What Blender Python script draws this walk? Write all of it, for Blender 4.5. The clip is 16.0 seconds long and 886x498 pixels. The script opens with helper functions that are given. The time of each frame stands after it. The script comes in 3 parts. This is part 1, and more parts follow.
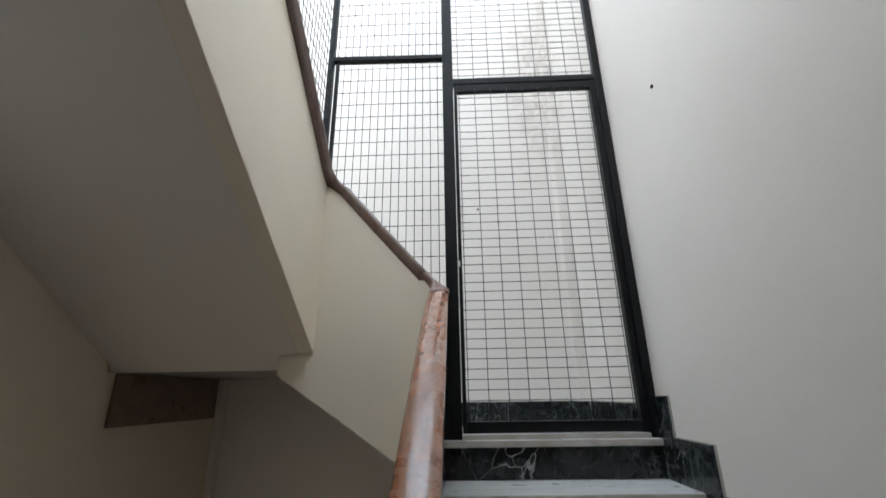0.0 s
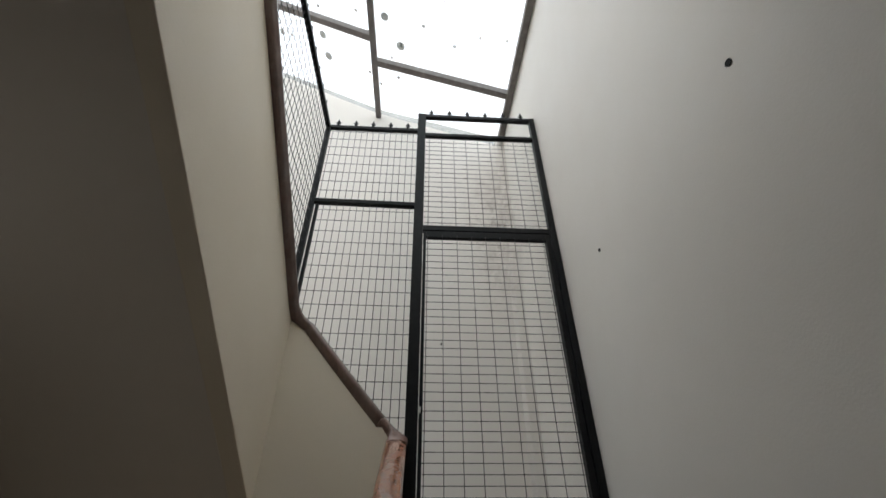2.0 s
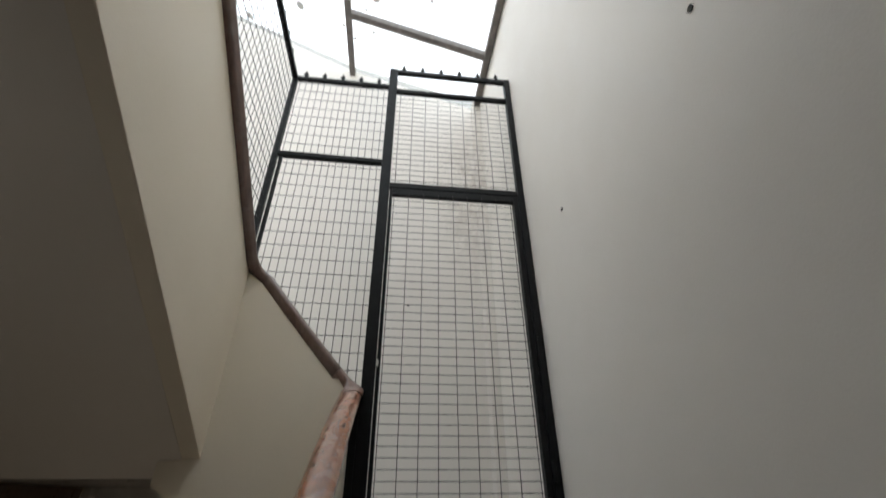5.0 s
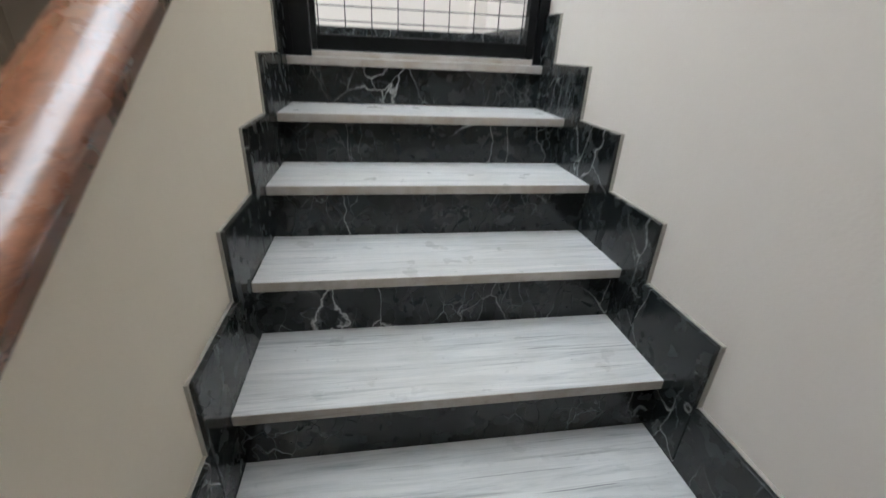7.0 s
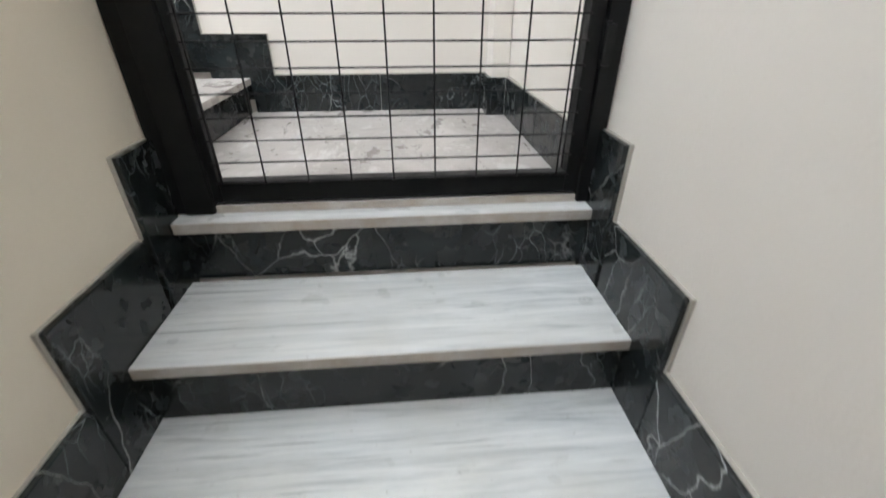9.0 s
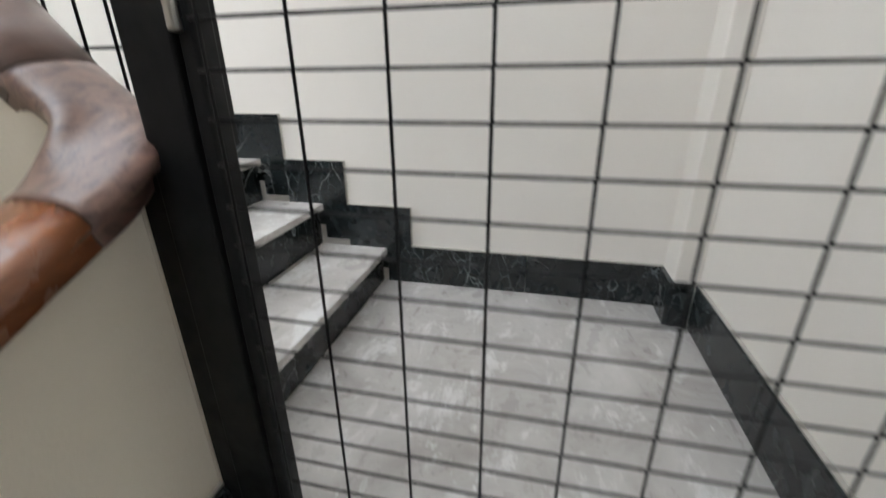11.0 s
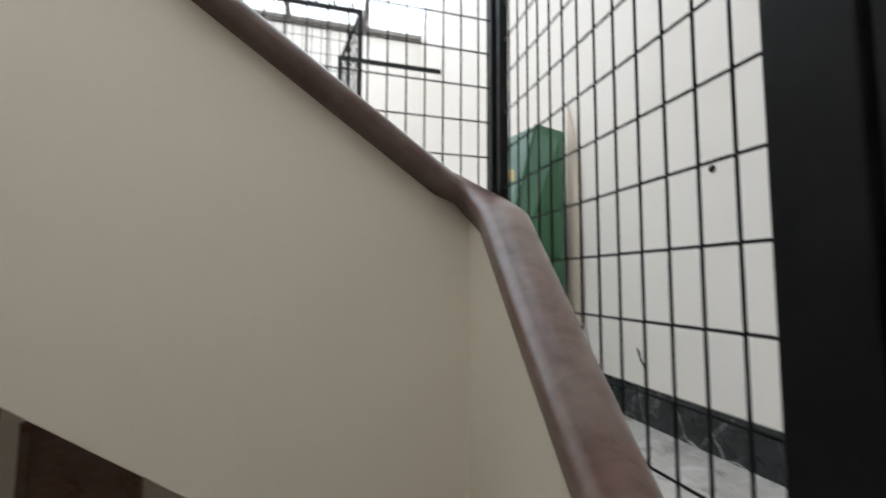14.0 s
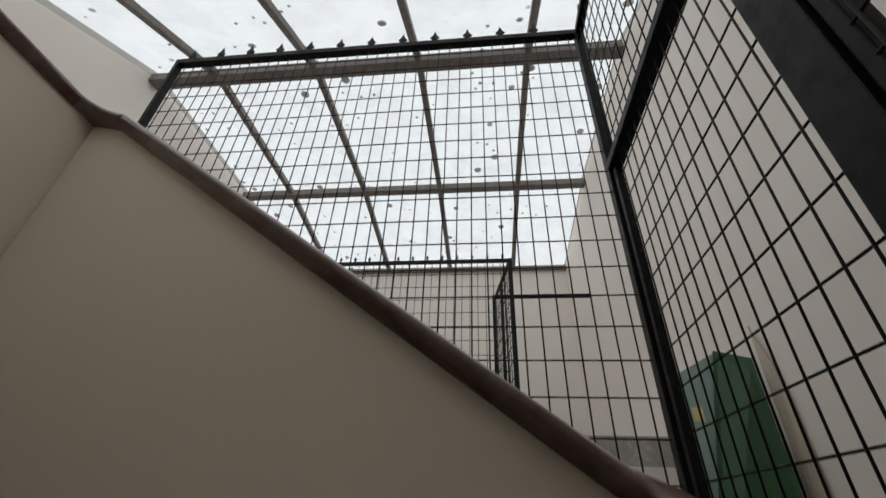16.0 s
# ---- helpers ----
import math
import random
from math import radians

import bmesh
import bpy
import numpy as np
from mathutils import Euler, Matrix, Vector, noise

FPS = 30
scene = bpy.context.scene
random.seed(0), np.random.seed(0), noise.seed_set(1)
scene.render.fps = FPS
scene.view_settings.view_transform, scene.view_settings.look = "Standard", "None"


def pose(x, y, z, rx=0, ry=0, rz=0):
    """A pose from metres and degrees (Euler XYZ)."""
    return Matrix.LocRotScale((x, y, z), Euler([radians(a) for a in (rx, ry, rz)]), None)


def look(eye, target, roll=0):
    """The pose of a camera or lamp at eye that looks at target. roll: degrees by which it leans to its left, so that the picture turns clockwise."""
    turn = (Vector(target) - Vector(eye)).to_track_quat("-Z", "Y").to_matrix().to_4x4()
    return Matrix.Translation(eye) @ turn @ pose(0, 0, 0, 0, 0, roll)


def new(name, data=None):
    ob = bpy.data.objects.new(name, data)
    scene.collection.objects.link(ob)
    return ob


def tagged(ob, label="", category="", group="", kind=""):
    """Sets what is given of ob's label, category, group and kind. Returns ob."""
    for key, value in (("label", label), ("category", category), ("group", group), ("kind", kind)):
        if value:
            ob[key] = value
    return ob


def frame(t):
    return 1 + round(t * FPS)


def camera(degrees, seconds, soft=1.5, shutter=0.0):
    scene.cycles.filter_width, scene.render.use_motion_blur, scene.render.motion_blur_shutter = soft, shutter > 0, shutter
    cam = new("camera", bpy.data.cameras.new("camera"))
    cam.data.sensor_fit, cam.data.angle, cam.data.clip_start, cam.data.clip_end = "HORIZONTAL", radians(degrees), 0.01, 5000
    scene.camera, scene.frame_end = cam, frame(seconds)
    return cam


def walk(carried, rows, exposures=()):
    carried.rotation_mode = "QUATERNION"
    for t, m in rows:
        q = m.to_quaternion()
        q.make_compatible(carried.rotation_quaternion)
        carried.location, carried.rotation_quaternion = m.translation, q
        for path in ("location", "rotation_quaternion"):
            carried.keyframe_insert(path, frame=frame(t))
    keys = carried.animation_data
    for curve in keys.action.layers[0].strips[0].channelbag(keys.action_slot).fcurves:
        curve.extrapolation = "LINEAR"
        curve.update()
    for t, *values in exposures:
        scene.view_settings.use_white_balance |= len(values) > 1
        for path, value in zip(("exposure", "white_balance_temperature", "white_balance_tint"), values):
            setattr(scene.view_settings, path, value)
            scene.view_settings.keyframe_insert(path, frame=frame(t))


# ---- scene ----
cam = camera(92.8, 16.0, shutter=0.4)
PATH = [
    (0, (-1.005, -2.316, 0.243), (-1.061, -0.427, 0.897), -0.9),
    (0.5, (-1.0, -2.363, 0.268), (-0.983, -0.531, 1.071), -0.6),
    (1, (-1.005, -2.386, 0.295), (-0.922, -0.616, 1.224), -0.7),
    (1.5, (-1.006, -2.41, 0.319), (-0.908, -0.707, 1.363), -0.6),
    (2, (-1.004, -2.437, 0.337), (-0.897, -0.803, 1.484), -0.4),
    (2.5, (-1.006, -2.472, 0.361), (-0.884, -0.903, 1.593), -0.5),
    (3, (-1.013, -2.479, 0.375), (-0.874, -0.983, 1.696), -0.7),
    (3.2, (-1.008, -2.479, 0.379), (-0.864, -1.01, 1.729), -0.6),
    (5.5, (-0.888, -2.298, 0.236), (-0.617, -0.43, 0.896), -0.1),
    (6, (-0.891, -2.208, 0.205), (-0.482, -0.251, 0.166), 2.7),
    (6.5, (-0.807, -2.096, 0.12), (-0.419, -0.218, -0.448), 3.3),
    (7, (-0.754, -1.947, 0.07), (-0.439, -0.164, -0.78), 2.7),
    (7.5, (-0.727, -1.629, 0.083), (-0.419, 0.014, -1.016), 5.1),
    (8, (-0.615, -1.451, 0.209), (-0.349, 0.237, -0.831), 1.9),
    (8.2, (-0.532, -1.358, 0.261), (-0.297, 0.34, -0.769), 0.7),
    (10.3, (-0.486, -0.668, 0.743), (-0.6, 1.125, -0.136), 1.2),
    (10.5, (-0.494, -0.626, 0.719), (-0.694, 1.207, -0.054), 0.5),
    (11, (-0.588, -0.435, 0.883), (-1.014, 1.369, 0.132), -0.6),
    (11.5, (-0.651, -0.327, 1.007), (-1.166, 1.451, 0.249), -0.5),
    (12, (-0.66, -0.21, 1.067), (-1.325, 1.529, 0.337), -1.3),
    (12.5, (-0.702, -0.22, 1.198), (-1.718, 1.376, 0.55), -3.5),
    (13, (-0.782, -0.257, 1.233), (-2.192, 1.101, 0.825), -5.4),
    (13.5, (-0.79, -0.327, 1.249), (-2.525, 0.66, 1.122), -0.5),
    (14, (-0.789, -0.368, 1.281), (-2.712, 0.158, 1.440), 0.3),
    (14.5, (-0.738, -0.406, 1.323), (-2.671, -0.233, 1.804), 1.9),
    (15, (-0.679, -0.433, 1.381), (-2.532, -0.439, 2.132), 2.8),
    (15.5, (-0.641, -0.427, 1.379), (-2.393, -0.589, 2.330), 2.8),
    (16, (-0.686, -0.387, 1.434), (-2.351, -0.588, 2.524), 2.3),
]
EXPOSURES = [(0.0, 1.32, 6080, 10), (0.5, 1.05, 6180, 10), (1.0, 0.75, 6250, 11), (1.5, 0.45, 6380, 10), (2.0, 0.3, 6550, 10), (3.2, 0.2, 6650, 10), (5.3, 0.82, 6500, 10), (6.0, 1.72, 6300, 11), (7.0, 2.2, 6350, 12), (8.2, 2.1, 6500, 12), (10.3, 1.78, 6500, 12), (11.0, 1.42, 6400, 11), (12.5, 1.35, 6250, 10), (13.5, 1.02, 6200, 10), (14.0, 0.72, 6350, 10), (14.5, 0.25, 6450, 11), (15.0, -0.55, 6500, 12), (15.5, -0.7, 6600, 12), (16.0, -0.93, 6950, 13)]
walk(cam, [(t, look(eye, aim, roll)) for t, eye, aim, roll in PATH], EXPOSURES)
SKY_GLOW = 2.9
WINDOW_WATTS = 0.5
LOW_WATTS = 2.5

# ---- light ----
world = bpy.data.worlds.new("overcast_sky")
scene.world = world
world.use_nodes = True
wn = world.node_tree
sky = wn.nodes.new("ShaderNodeTexSky")
sky.sky_type, sky.sun_disc, sky.sun_elevation, sky.sun_rotation = "NISHITA", False, radians(62), radians(150)
wn.links.new(sky.outputs[0], wn.nodes["Background"].inputs[0])
wn.nodes["Background"].inputs[1].default_value = 0.12

sun = new("sun", bpy.data.lights.new("sun", "SUN"))
sun.data.energy, sun.data.angle, sun.data.color = 0.5, radians(30), (1.0, 0.96, 0.9)
sun.matrix_world = look((0, 0, 0), (0.25, 0.4, -0.88))

# bright overcast cloud above the glass roof
cloud = bpy.data.materials.new("overcast_cloud")
cloud.use_nodes = True
cn = cloud.node_tree
glow = cn.nodes.new("ShaderNodeEmission")
glow.inputs[0].default_value, glow.inputs[1].default_value = (0.965, 0.975, 1.0, 1), SKY_GLOW
cn.links.new(glow.outputs[0], cn.nodes["Material Output"].inputs[0])
cloud_mesh = bpy.data.meshes.new("backdrop")
cloud_mesh.from_pydata([(-70, -60, 12), (60, -60, 12), (60, 60, 12), (-70, 60, 12)], [], [(3, 2, 1, 0)])
cloud_mesh.materials.append(cloud)
tagged(new("backdrop", cloud_mesh), "plain white overcast sky above the roof", "sky", kind="structure")


# daylight of the small louvred window low in the stair wall
winlight = new("stairwell_light", bpy.data.lights.new("stairwell_light", "AREA"))
winlight.data.shape, winlight.data.size, winlight.data.size_y = "RECTANGLE", 0.26, 0.68
winlight.data.energy, winlight.data.color = WINDOW_WATTS, (1.0, 0.95, 0.88)
winlight.matrix_world = look((-2.86, -1.785, 0.65), (0, -1.6, 0.75))


# warm fill added out of sight to brighten the lower stairwell
lowlight = new("stairwell_light", bpy.data.lights.new("stairwell_light", "AREA"))
lowlight.data.shape, lowlight.data.size, lowlight.data.size_y = "RECTANGLE", 0.46, 0.66
lowlight.data.energy, lowlight.data.color = LOW_WATTS, (1.0, 0.88, 0.74)
lowlight.matrix_world = look((-2.86, -0.7, -1.55), (0, -0.4, -0.9))


# ---- materials ----
def mat(name, colour=(0.5, 0.5, 0.5), rough=0.6, metal=0.0, spec=0.5):
    m = bpy.data.materials.new(name)
    m.use_nodes = True
    b = m.node_tree.nodes["Principled BSDF"]
    b.inputs["Base Color"].default_value = (*colour, 1)
    b.inputs["Roughness"].default_value = rough
    b.inputs["Metallic"].default_value = metal
    b.inputs["Specular IOR Level"].default_value = spec
    return m


class Nodes:
    """Short names for building node trees."""
    def __init__(self, m):
        self.t = m.node_tree
        self.b = self.t.nodes["Principled BSDF"]
        self.co = self.add("ShaderNodeTexCoord").outputs["Object"]

    def add(self, kind, **props):
        n = self.t.nodes.new(kind)
        for k, v in props.items():
            setattr(n, k, v)
        return n

    def link(self, a, b):
        self.t.links.new(a, b)

    def geo(self):
        return self.add("ShaderNodeNewGeometry").outputs["Position"]

    def scaled(self, vec, s, shift=None):
        n = self.add("ShaderNodeMapping")
        n.inputs["Scale"].default_value = s
        self.link(vec, n.inputs["Vector"])
        if shift is not None:
            self.link(shift, n.inputs["Location"])
        return n.outputs[0]

    def noise(self, vec, scale, detail=4, rough=0.55, dist=0.0):
        n = self.add("ShaderNodeTexNoise")
        self.link(vec, n.inputs["Vector"])
        n.inputs["Scale"].default_value, n.inputs["Detail"].default_value = scale, detail
        n.inputs["Roughness"].default_value, n.inputs["Distortion"].default_value = rough, dist
        return n.outputs["Fac"]

    def ramp(self, fac, stops):
        n = self.add("ShaderNodeValToRGB")
        e = n.color_ramp.elements
        while len(e) < len(stops):
            e.new(0.5)
        for el, (p, c) in zip(e, stops):
            el.position, el.color = p, (*c, 1) if len(c) == 3 else c
        self.link(fac, n.inputs[0])
        return n.outputs[0]

    def grey(self, fac, a, b, lo=0.0, hi=1.0):
        n = self.add("ShaderNodeMapRange")
        n.inputs[1].default_value, n.inputs[2].default_value = a, b
        n.inputs[3].default_value, n.inputs[4].default_value = lo, hi
        self.link(fac, n.inputs[0])
        return n.outputs[0]

    def mix(self, fac, a, b, mode="MIX"):
        n = self.add("ShaderNodeMix", data_type="RGBA", blend_type=mode)
        for i, v in ((0, fac), (6, a), (7, b)):
            if isinstance(v, (int, float)):
                n.inputs[i].default_value = v
            elif isinstance(v, tuple):
                n.inputs[i].default_value = (*v, 1)
            else:
                self.link(v, n.inputs[i])
        return n.outputs[2]

    def bump(self, height, strength, dist=0.01):
        n = self.add("ShaderNodeBump")
        n.inputs["Strength"].default_value, n.inputs["Distance"].default_value = strength, dist
        self.link(height, n.inputs["Height"])
        self.link(n.outputs[0], self.b.inputs["Normal"])

    def random(self):
        return self.add("ShaderNodeObjectInfo").outputs["Random"]

    def shift(self, vec, amount):
        """Moves the pattern by the object's random number, so that no two pieces are alike."""
        r = self.random()
        m = self.add("ShaderNodeMath", operation="MULTIPLY")
        self.link(r, m.inputs[0])
        m.inputs[1].default_value = amount
        c = self.add("ShaderNodeCombineXYZ")
        for i in range(3):
            self.link(m.outputs[0], c.inputs[i])
        a = self.add("ShaderNodeVectorMath", operation="ADD")
        self.link(vec, a.inputs[0])
        self.link(c.outputs[0], a.inputs[1])
        return a.outputs[0]


def plaster(name, colour, dirt):
    m = mat(name, colour, 0.62, spec=0.35)
    n = Nodes(m)
    p = n.geo()
    big = n.noise(p, 1.3, 5, 0.6)
    fine = n.noise(p, 38, 4, 0.6)
    c = n.mix(n.grey(big, 0.35, 0.75, 0, 0.35), colour, dirt)
    c = n.mix(n.grey(fine, 0.62, 0.8, 0, 0.12), c, (0.5, 0.46, 0.4))
    scuff = n.noise(n.scaled(p, (1, 1, 0.35)), 6.5, 6, 0.7, 0.6)
    c = n.mix(n.grey(scuff, 0.71, 0.78, 0, 0.22), c, (0.42, 0.38, 0.33))
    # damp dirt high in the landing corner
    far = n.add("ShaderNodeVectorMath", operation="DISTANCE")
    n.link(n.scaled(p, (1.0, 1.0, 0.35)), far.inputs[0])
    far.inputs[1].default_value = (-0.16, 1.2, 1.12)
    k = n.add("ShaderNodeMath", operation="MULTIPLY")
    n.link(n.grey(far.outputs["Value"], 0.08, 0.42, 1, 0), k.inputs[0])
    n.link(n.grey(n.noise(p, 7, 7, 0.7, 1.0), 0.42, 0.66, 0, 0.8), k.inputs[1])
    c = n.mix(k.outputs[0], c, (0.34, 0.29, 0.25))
    n.link(c, n.b.inputs["Base Color"])
    n.link(n.grey(n.noise(p, 5, 3), 0.3, 0.7, 0.5, 0.72), n.b.inputs["Roughness"])
    h = n.mix(0.3, n.noise(p, 9, 4, 0.6), n.noise(p, 120, 2, 0.5))
    n.bump(h, 0.13, 0.012)
    return m


# wall cream turned yellower, putting warm bounced light into the parapet colour
CREAM = plaster("cream_paint_warm_bounce", (0.735, 0.672, 0.558), (0.68, 0.606, 0.496))
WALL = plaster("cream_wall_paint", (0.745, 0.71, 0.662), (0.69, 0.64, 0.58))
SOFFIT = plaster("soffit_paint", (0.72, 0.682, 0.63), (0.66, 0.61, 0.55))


def white_marble():
    m = mat("white_streaked_marble", (0.7, 0.71, 0.7), 0.3)
    n = Nodes(m)
    p = n.shift(n.co, 37.0)
    w = n.noise(n.scaled(p, (0.9, 13, 8)), 2.6, 9, 0.7, 0.7)
    w2 = n.noise(n.scaled(p, (1.2, 34, 16)), 1.9, 7, 0.66, 1.0)
    cloud = n.noise(p, 4, 5, 0.6)
    c = n.ramp(w, [(0.30, (0.36, 0.39, 0.40)), (0.44, (0.60, 0.62, 0.62)), (0.6, (0.74, 0.75, 0.74)), (0.8, (0.78, 0.785, 0.77))])
    c = n.mix(n.grey(w2, 0.57, 0.68, 0, 0.65), c, (0.27, 0.29, 0.295))
    c = n.mix(n.grey(cloud, 0.42, 0.75, 0, 0.5), c, (0.55, 0.53, 0.48))
    line = n.noise(n.scaled(p, (0.7, 46, 20)), 2.3, 5, 0.6, 0.5)
    c = n.mix(n.grey(line, 0.64, 0.69, 0, 0.75), c, (0.19, 0.205, 0.215))
    # beige dirt on the worn front edges
    facing = n.add("ShaderNodeSeparateXYZ")
    n.link(n.add("ShaderNodeNewGeometry").outputs["Normal"], facing.inputs[0])
    edge = n.add("ShaderNodeMath", operation="MULTIPLY")
    n.link(n.grey(facing.outputs[1], -0.3, -0.8, 0, 1), edge.inputs[0])
    n.link(n.grey(n.noise(p, 14, 5, 0.7), 0.3, 0.65, 0.35, 0.95), edge.inputs[1])
    c = n.mix(edge.outputs[0], c, (0.42, 0.36, 0.29))
    speck = n.noise(p, 70, 2, 0.5)
    c = n.mix(n.grey(speck, 0.72, 0.76, 0, 0.45), c, (0.25, 0.24, 0.22))
    tone = n.grey(n.random(), 0, 1, 0.82, 0.96)
    g = n.add("ShaderNodeHueSaturation")
    n.link(c, g.inputs["Color"])
    n.link(tone, g.inputs["Value"])
    n.link(g.outputs[0], n.b.inputs["Base Color"])
    n.link(n.grey(n.noise(p, 11, 4), 0.3, 0.7, 0.24, 0.48), n.b.inputs["Roughness"])
    n.bump(n.noise(p, 60, 3), 0.06, 0.004)
    return m


def floor_marble(name, gain):
    """Dusty white marble with grey clouds, rubbed white patches, scratches and specks."""
    m = mat(name, (0.62, 0.6, 0.57), 0.4)
    n = Nodes(m)
    p = n.shift(n.geo(), 11.0)

    def tone(r, g, b):
        return (r * gain, g * gain, b * gain)

    a = n.noise(p, 3.2, 8, 0.65, 0.7)
    b = n.noise(n.scaled(p, (1.0, 0.45, 1.0)), 9, 9, 0.74, 0.4)
    c = n.ramp(a, [(0.3, tone(0.29, 0.265, 0.245)), (0.5, tone(0.41, 0.385, 0.36)), (0.7, tone(0.50, 0.475, 0.45))])
    c = n.mix(n.grey(b, 0.54, 0.62, 0, 0.6), c, tone(0.68, 0.67, 0.65))
    c = n.mix(n.grey(n.noise(p, 20, 7, 0.75, 0.8), 0.61, 0.68, 0, 0.6), c, tone(0.25, 0.225, 0.21))
    scratch = n.noise(n.scaled(p, (26, 3.2, 10)), 2.0, 3, 0.5, 0.35)
    c = n.mix(n.grey(scratch, 0.735, 0.76, 0, 0.6), c, tone(0.8, 0.79, 0.77))
    c = n.mix(n.grey(n.noise(p, 95, 2, 0.5), 0.73, 0.77, 0, 0.6), c, (0.16, 0.15, 0.14))
    n.link(c, n.b.inputs["Base Color"])
    n.link(n.grey(b, 0.35, 0.65, 0.2, 0.5), n.b.inputs["Roughness"])
    n.bump(b, 0.07, 0.004)
    return m


def black_marble():
    m = mat("black_marble_with_white_veins", (0.02, 0.025, 0.026), 0.22)
    n = Nodes(m)
    p = n.shift(n.co, 53.0)
    warp = n.add("ShaderNodeTexNoise")
    n.link(p, warp.inputs["Vector"])
    warp.inputs["Scale"].default_value, warp.inputs["Detail"].default_value = 5.0, 5
    off = n.add("ShaderNodeVectorMath", operation="SCALE")
    n.link(warp.outputs["Color"], off.inputs[0])
    off.inputs["Scale"].default_value = 0.13
    moved = n.add("ShaderNodeVectorMath", operation="ADD")
    n.link(p, moved.inputs[0])
    n.link(off.outputs[0], moved.inputs[1])

    def veins(scale, stretch, width, strength, gate_scale):
        v = n.add("ShaderNodeTexVoronoi", feature="DISTANCE_TO_EDGE")
        n.link(n.scaled(moved.outputs[0], stretch), v.inputs["Vector"])
        v.inputs["Scale"].default_value = scale
        line = n.grey(v.outputs["Distance"], 0.0, width, 1, 0)
        gate = n.grey(n.noise(p, gate_scale, 3), 0.47, 0.62, 0, strength)
        k = n.add("ShaderNodeMath", operation="MULTIPLY")
        n.link(line, k.inputs[0])
        n.link(gate, k.inputs[1])
        return k.outputs[0]

    cloud = n.noise(p, 9, 6, 0.65, 0.8)
    c = n.ramp(cloud, [(0.3, (0.004, 0.006, 0.0065)), (0.55, (0.011, 0.015, 0.016)), (0.75, (0.022, 0.029, 0.031))])
    c = n.mix(veins(3.6, (1.7, 1.7, 0.8), 0.013, 1.0, 1.7), c, (0.50, 0.51, 0.50))
    c = n.mix(veins(9.5, (2.2, 2.2, 0.7), 0.020, 0.8, 4.0), c, (0.26, 0.29, 0.29))
    n.link(c, n.b.inputs["Base Color"])
    n.link(n.grey(n.noise(p, 20, 4), 0.35, 0.7, 0.16, 0.34), n.b.inputs["Roughness"])
    n.bump(n.noise(p, 90, 2), 0.04, 0.003)
    return m


def varnished_wood(name, base, dark, grey_amount, grain=(22, 3.0, 14), gloss=0.2):
    m = mat(name, base, 0.33)
    n = Nodes(m)
    p = n.geo()
    streak = n.noise(n.scaled(p, grain), 2.2, 8, 0.68, 1.2)
    pore = n.noise(n.scaled(p, tuple(v * 2.7 for v in grain)), 3, 4, 0.6)
    c = n.ramp(streak, [(0.28, dark), (0.5, base), (0.75, tuple(min(1, v * 1.5) for v in base))])
    c = n.mix(n.grey(pore, 0.6, 0.72, 0, 0.5), c, tuple(v * 0.6 for v in dark))
    worn = n.noise(p, 5.5, 6, 0.65, 0.5)
    c = n.mix(n.grey(worn, 0.42, 0.68, 0, grey_amount), c, (0.23, 0.185, 0.16))
    n.link(c, n.b.inputs["Base Color"])
    n.link(n.grey(worn, 0.35, 0.7, gloss + 0.05, gloss + 0.25), n.b.inputs["Roughness"])
    n.b.inputs["Coat Weight"].default_value = 0.9
    n.b.inputs["Coat Roughness"].default_value = gloss
    n.bump(streak, 0.10, 0.004)
    return m


def steel(name, colour, rough=0.42):
    m = mat(name, colour, rough, 0.0, 0.2)
    n = Nodes(m)
    p = n.geo()
    a = n.noise(p, 14, 6, 0.65)
    c = n.mix(n.grey(a, 0.45, 0.75, 0, 0.5), colour, tuple(min(1, v * 2.0 + 0.004) for v in colour))
    c = n.mix(n.grey(n.noise(p, 55, 4, 0.7), 0.70, 0.75, 0, 0.6), c, (0.09, 0.09, 0.09))
    n.link(c, n.b.inputs["Base Color"])
    n.link(n.grey(n.noise(p, 30, 3), 0.3, 0.7, rough - 0.1, rough + 0.15), n.b.inputs["Roughness"])
    n.bump(n.noise(p, 45, 4), 0.12, 0.004)
    return m


MARBLE = white_marble()
LANDING = floor_marble("dusty_white_marble_floor", 0.9)
TREAD_B = floor_marble("dusty_white_marble_tread", 1.05)
BLACK = black_marble()
WOOD = varnished_wood("varnished_red_brown_wood", (0.25, 0.092, 0.040), (0.105, 0.034, 0.015), 0.22, gloss=0.13)
WORN_WOOD = varnished_wood("worn_brown_wood", (0.105, 0.054, 0.042), (0.062, 0.03, 0.023), 0.42, (14, 3, 3), 0.24)
GREY_WOOD = varnished_wood("greyed_worn_wood", (0.19, 0.112, 0.09), (0.03, 0.015, 0.011), 0.25, (30, 9, 22), 0.27)
STEEL = steel("black_painted_steel", (0.0045, 0.005, 0.0055), 0.46)
WIRE = steel("dark_wire", (0.008, 0.008, 0.0085), 0.5)
BEAM = steel("grey_painted_beam", (0.17, 0.155, 0.145), 0.55)
CHROME = mat("worn_chrome", (0.55, 0.54, 0.52), 0.3, 1.0)
GLUE = mat("dark_glue_line", (0.03, 0.018, 0.012), 0.7)
HOLE = mat("dark_hole", (0.01, 0.01, 0.01), 0.9)
GROUT = plaster("skirting_mortar", (0.40, 0.38, 0.335), (0.24, 0.22, 0.2))


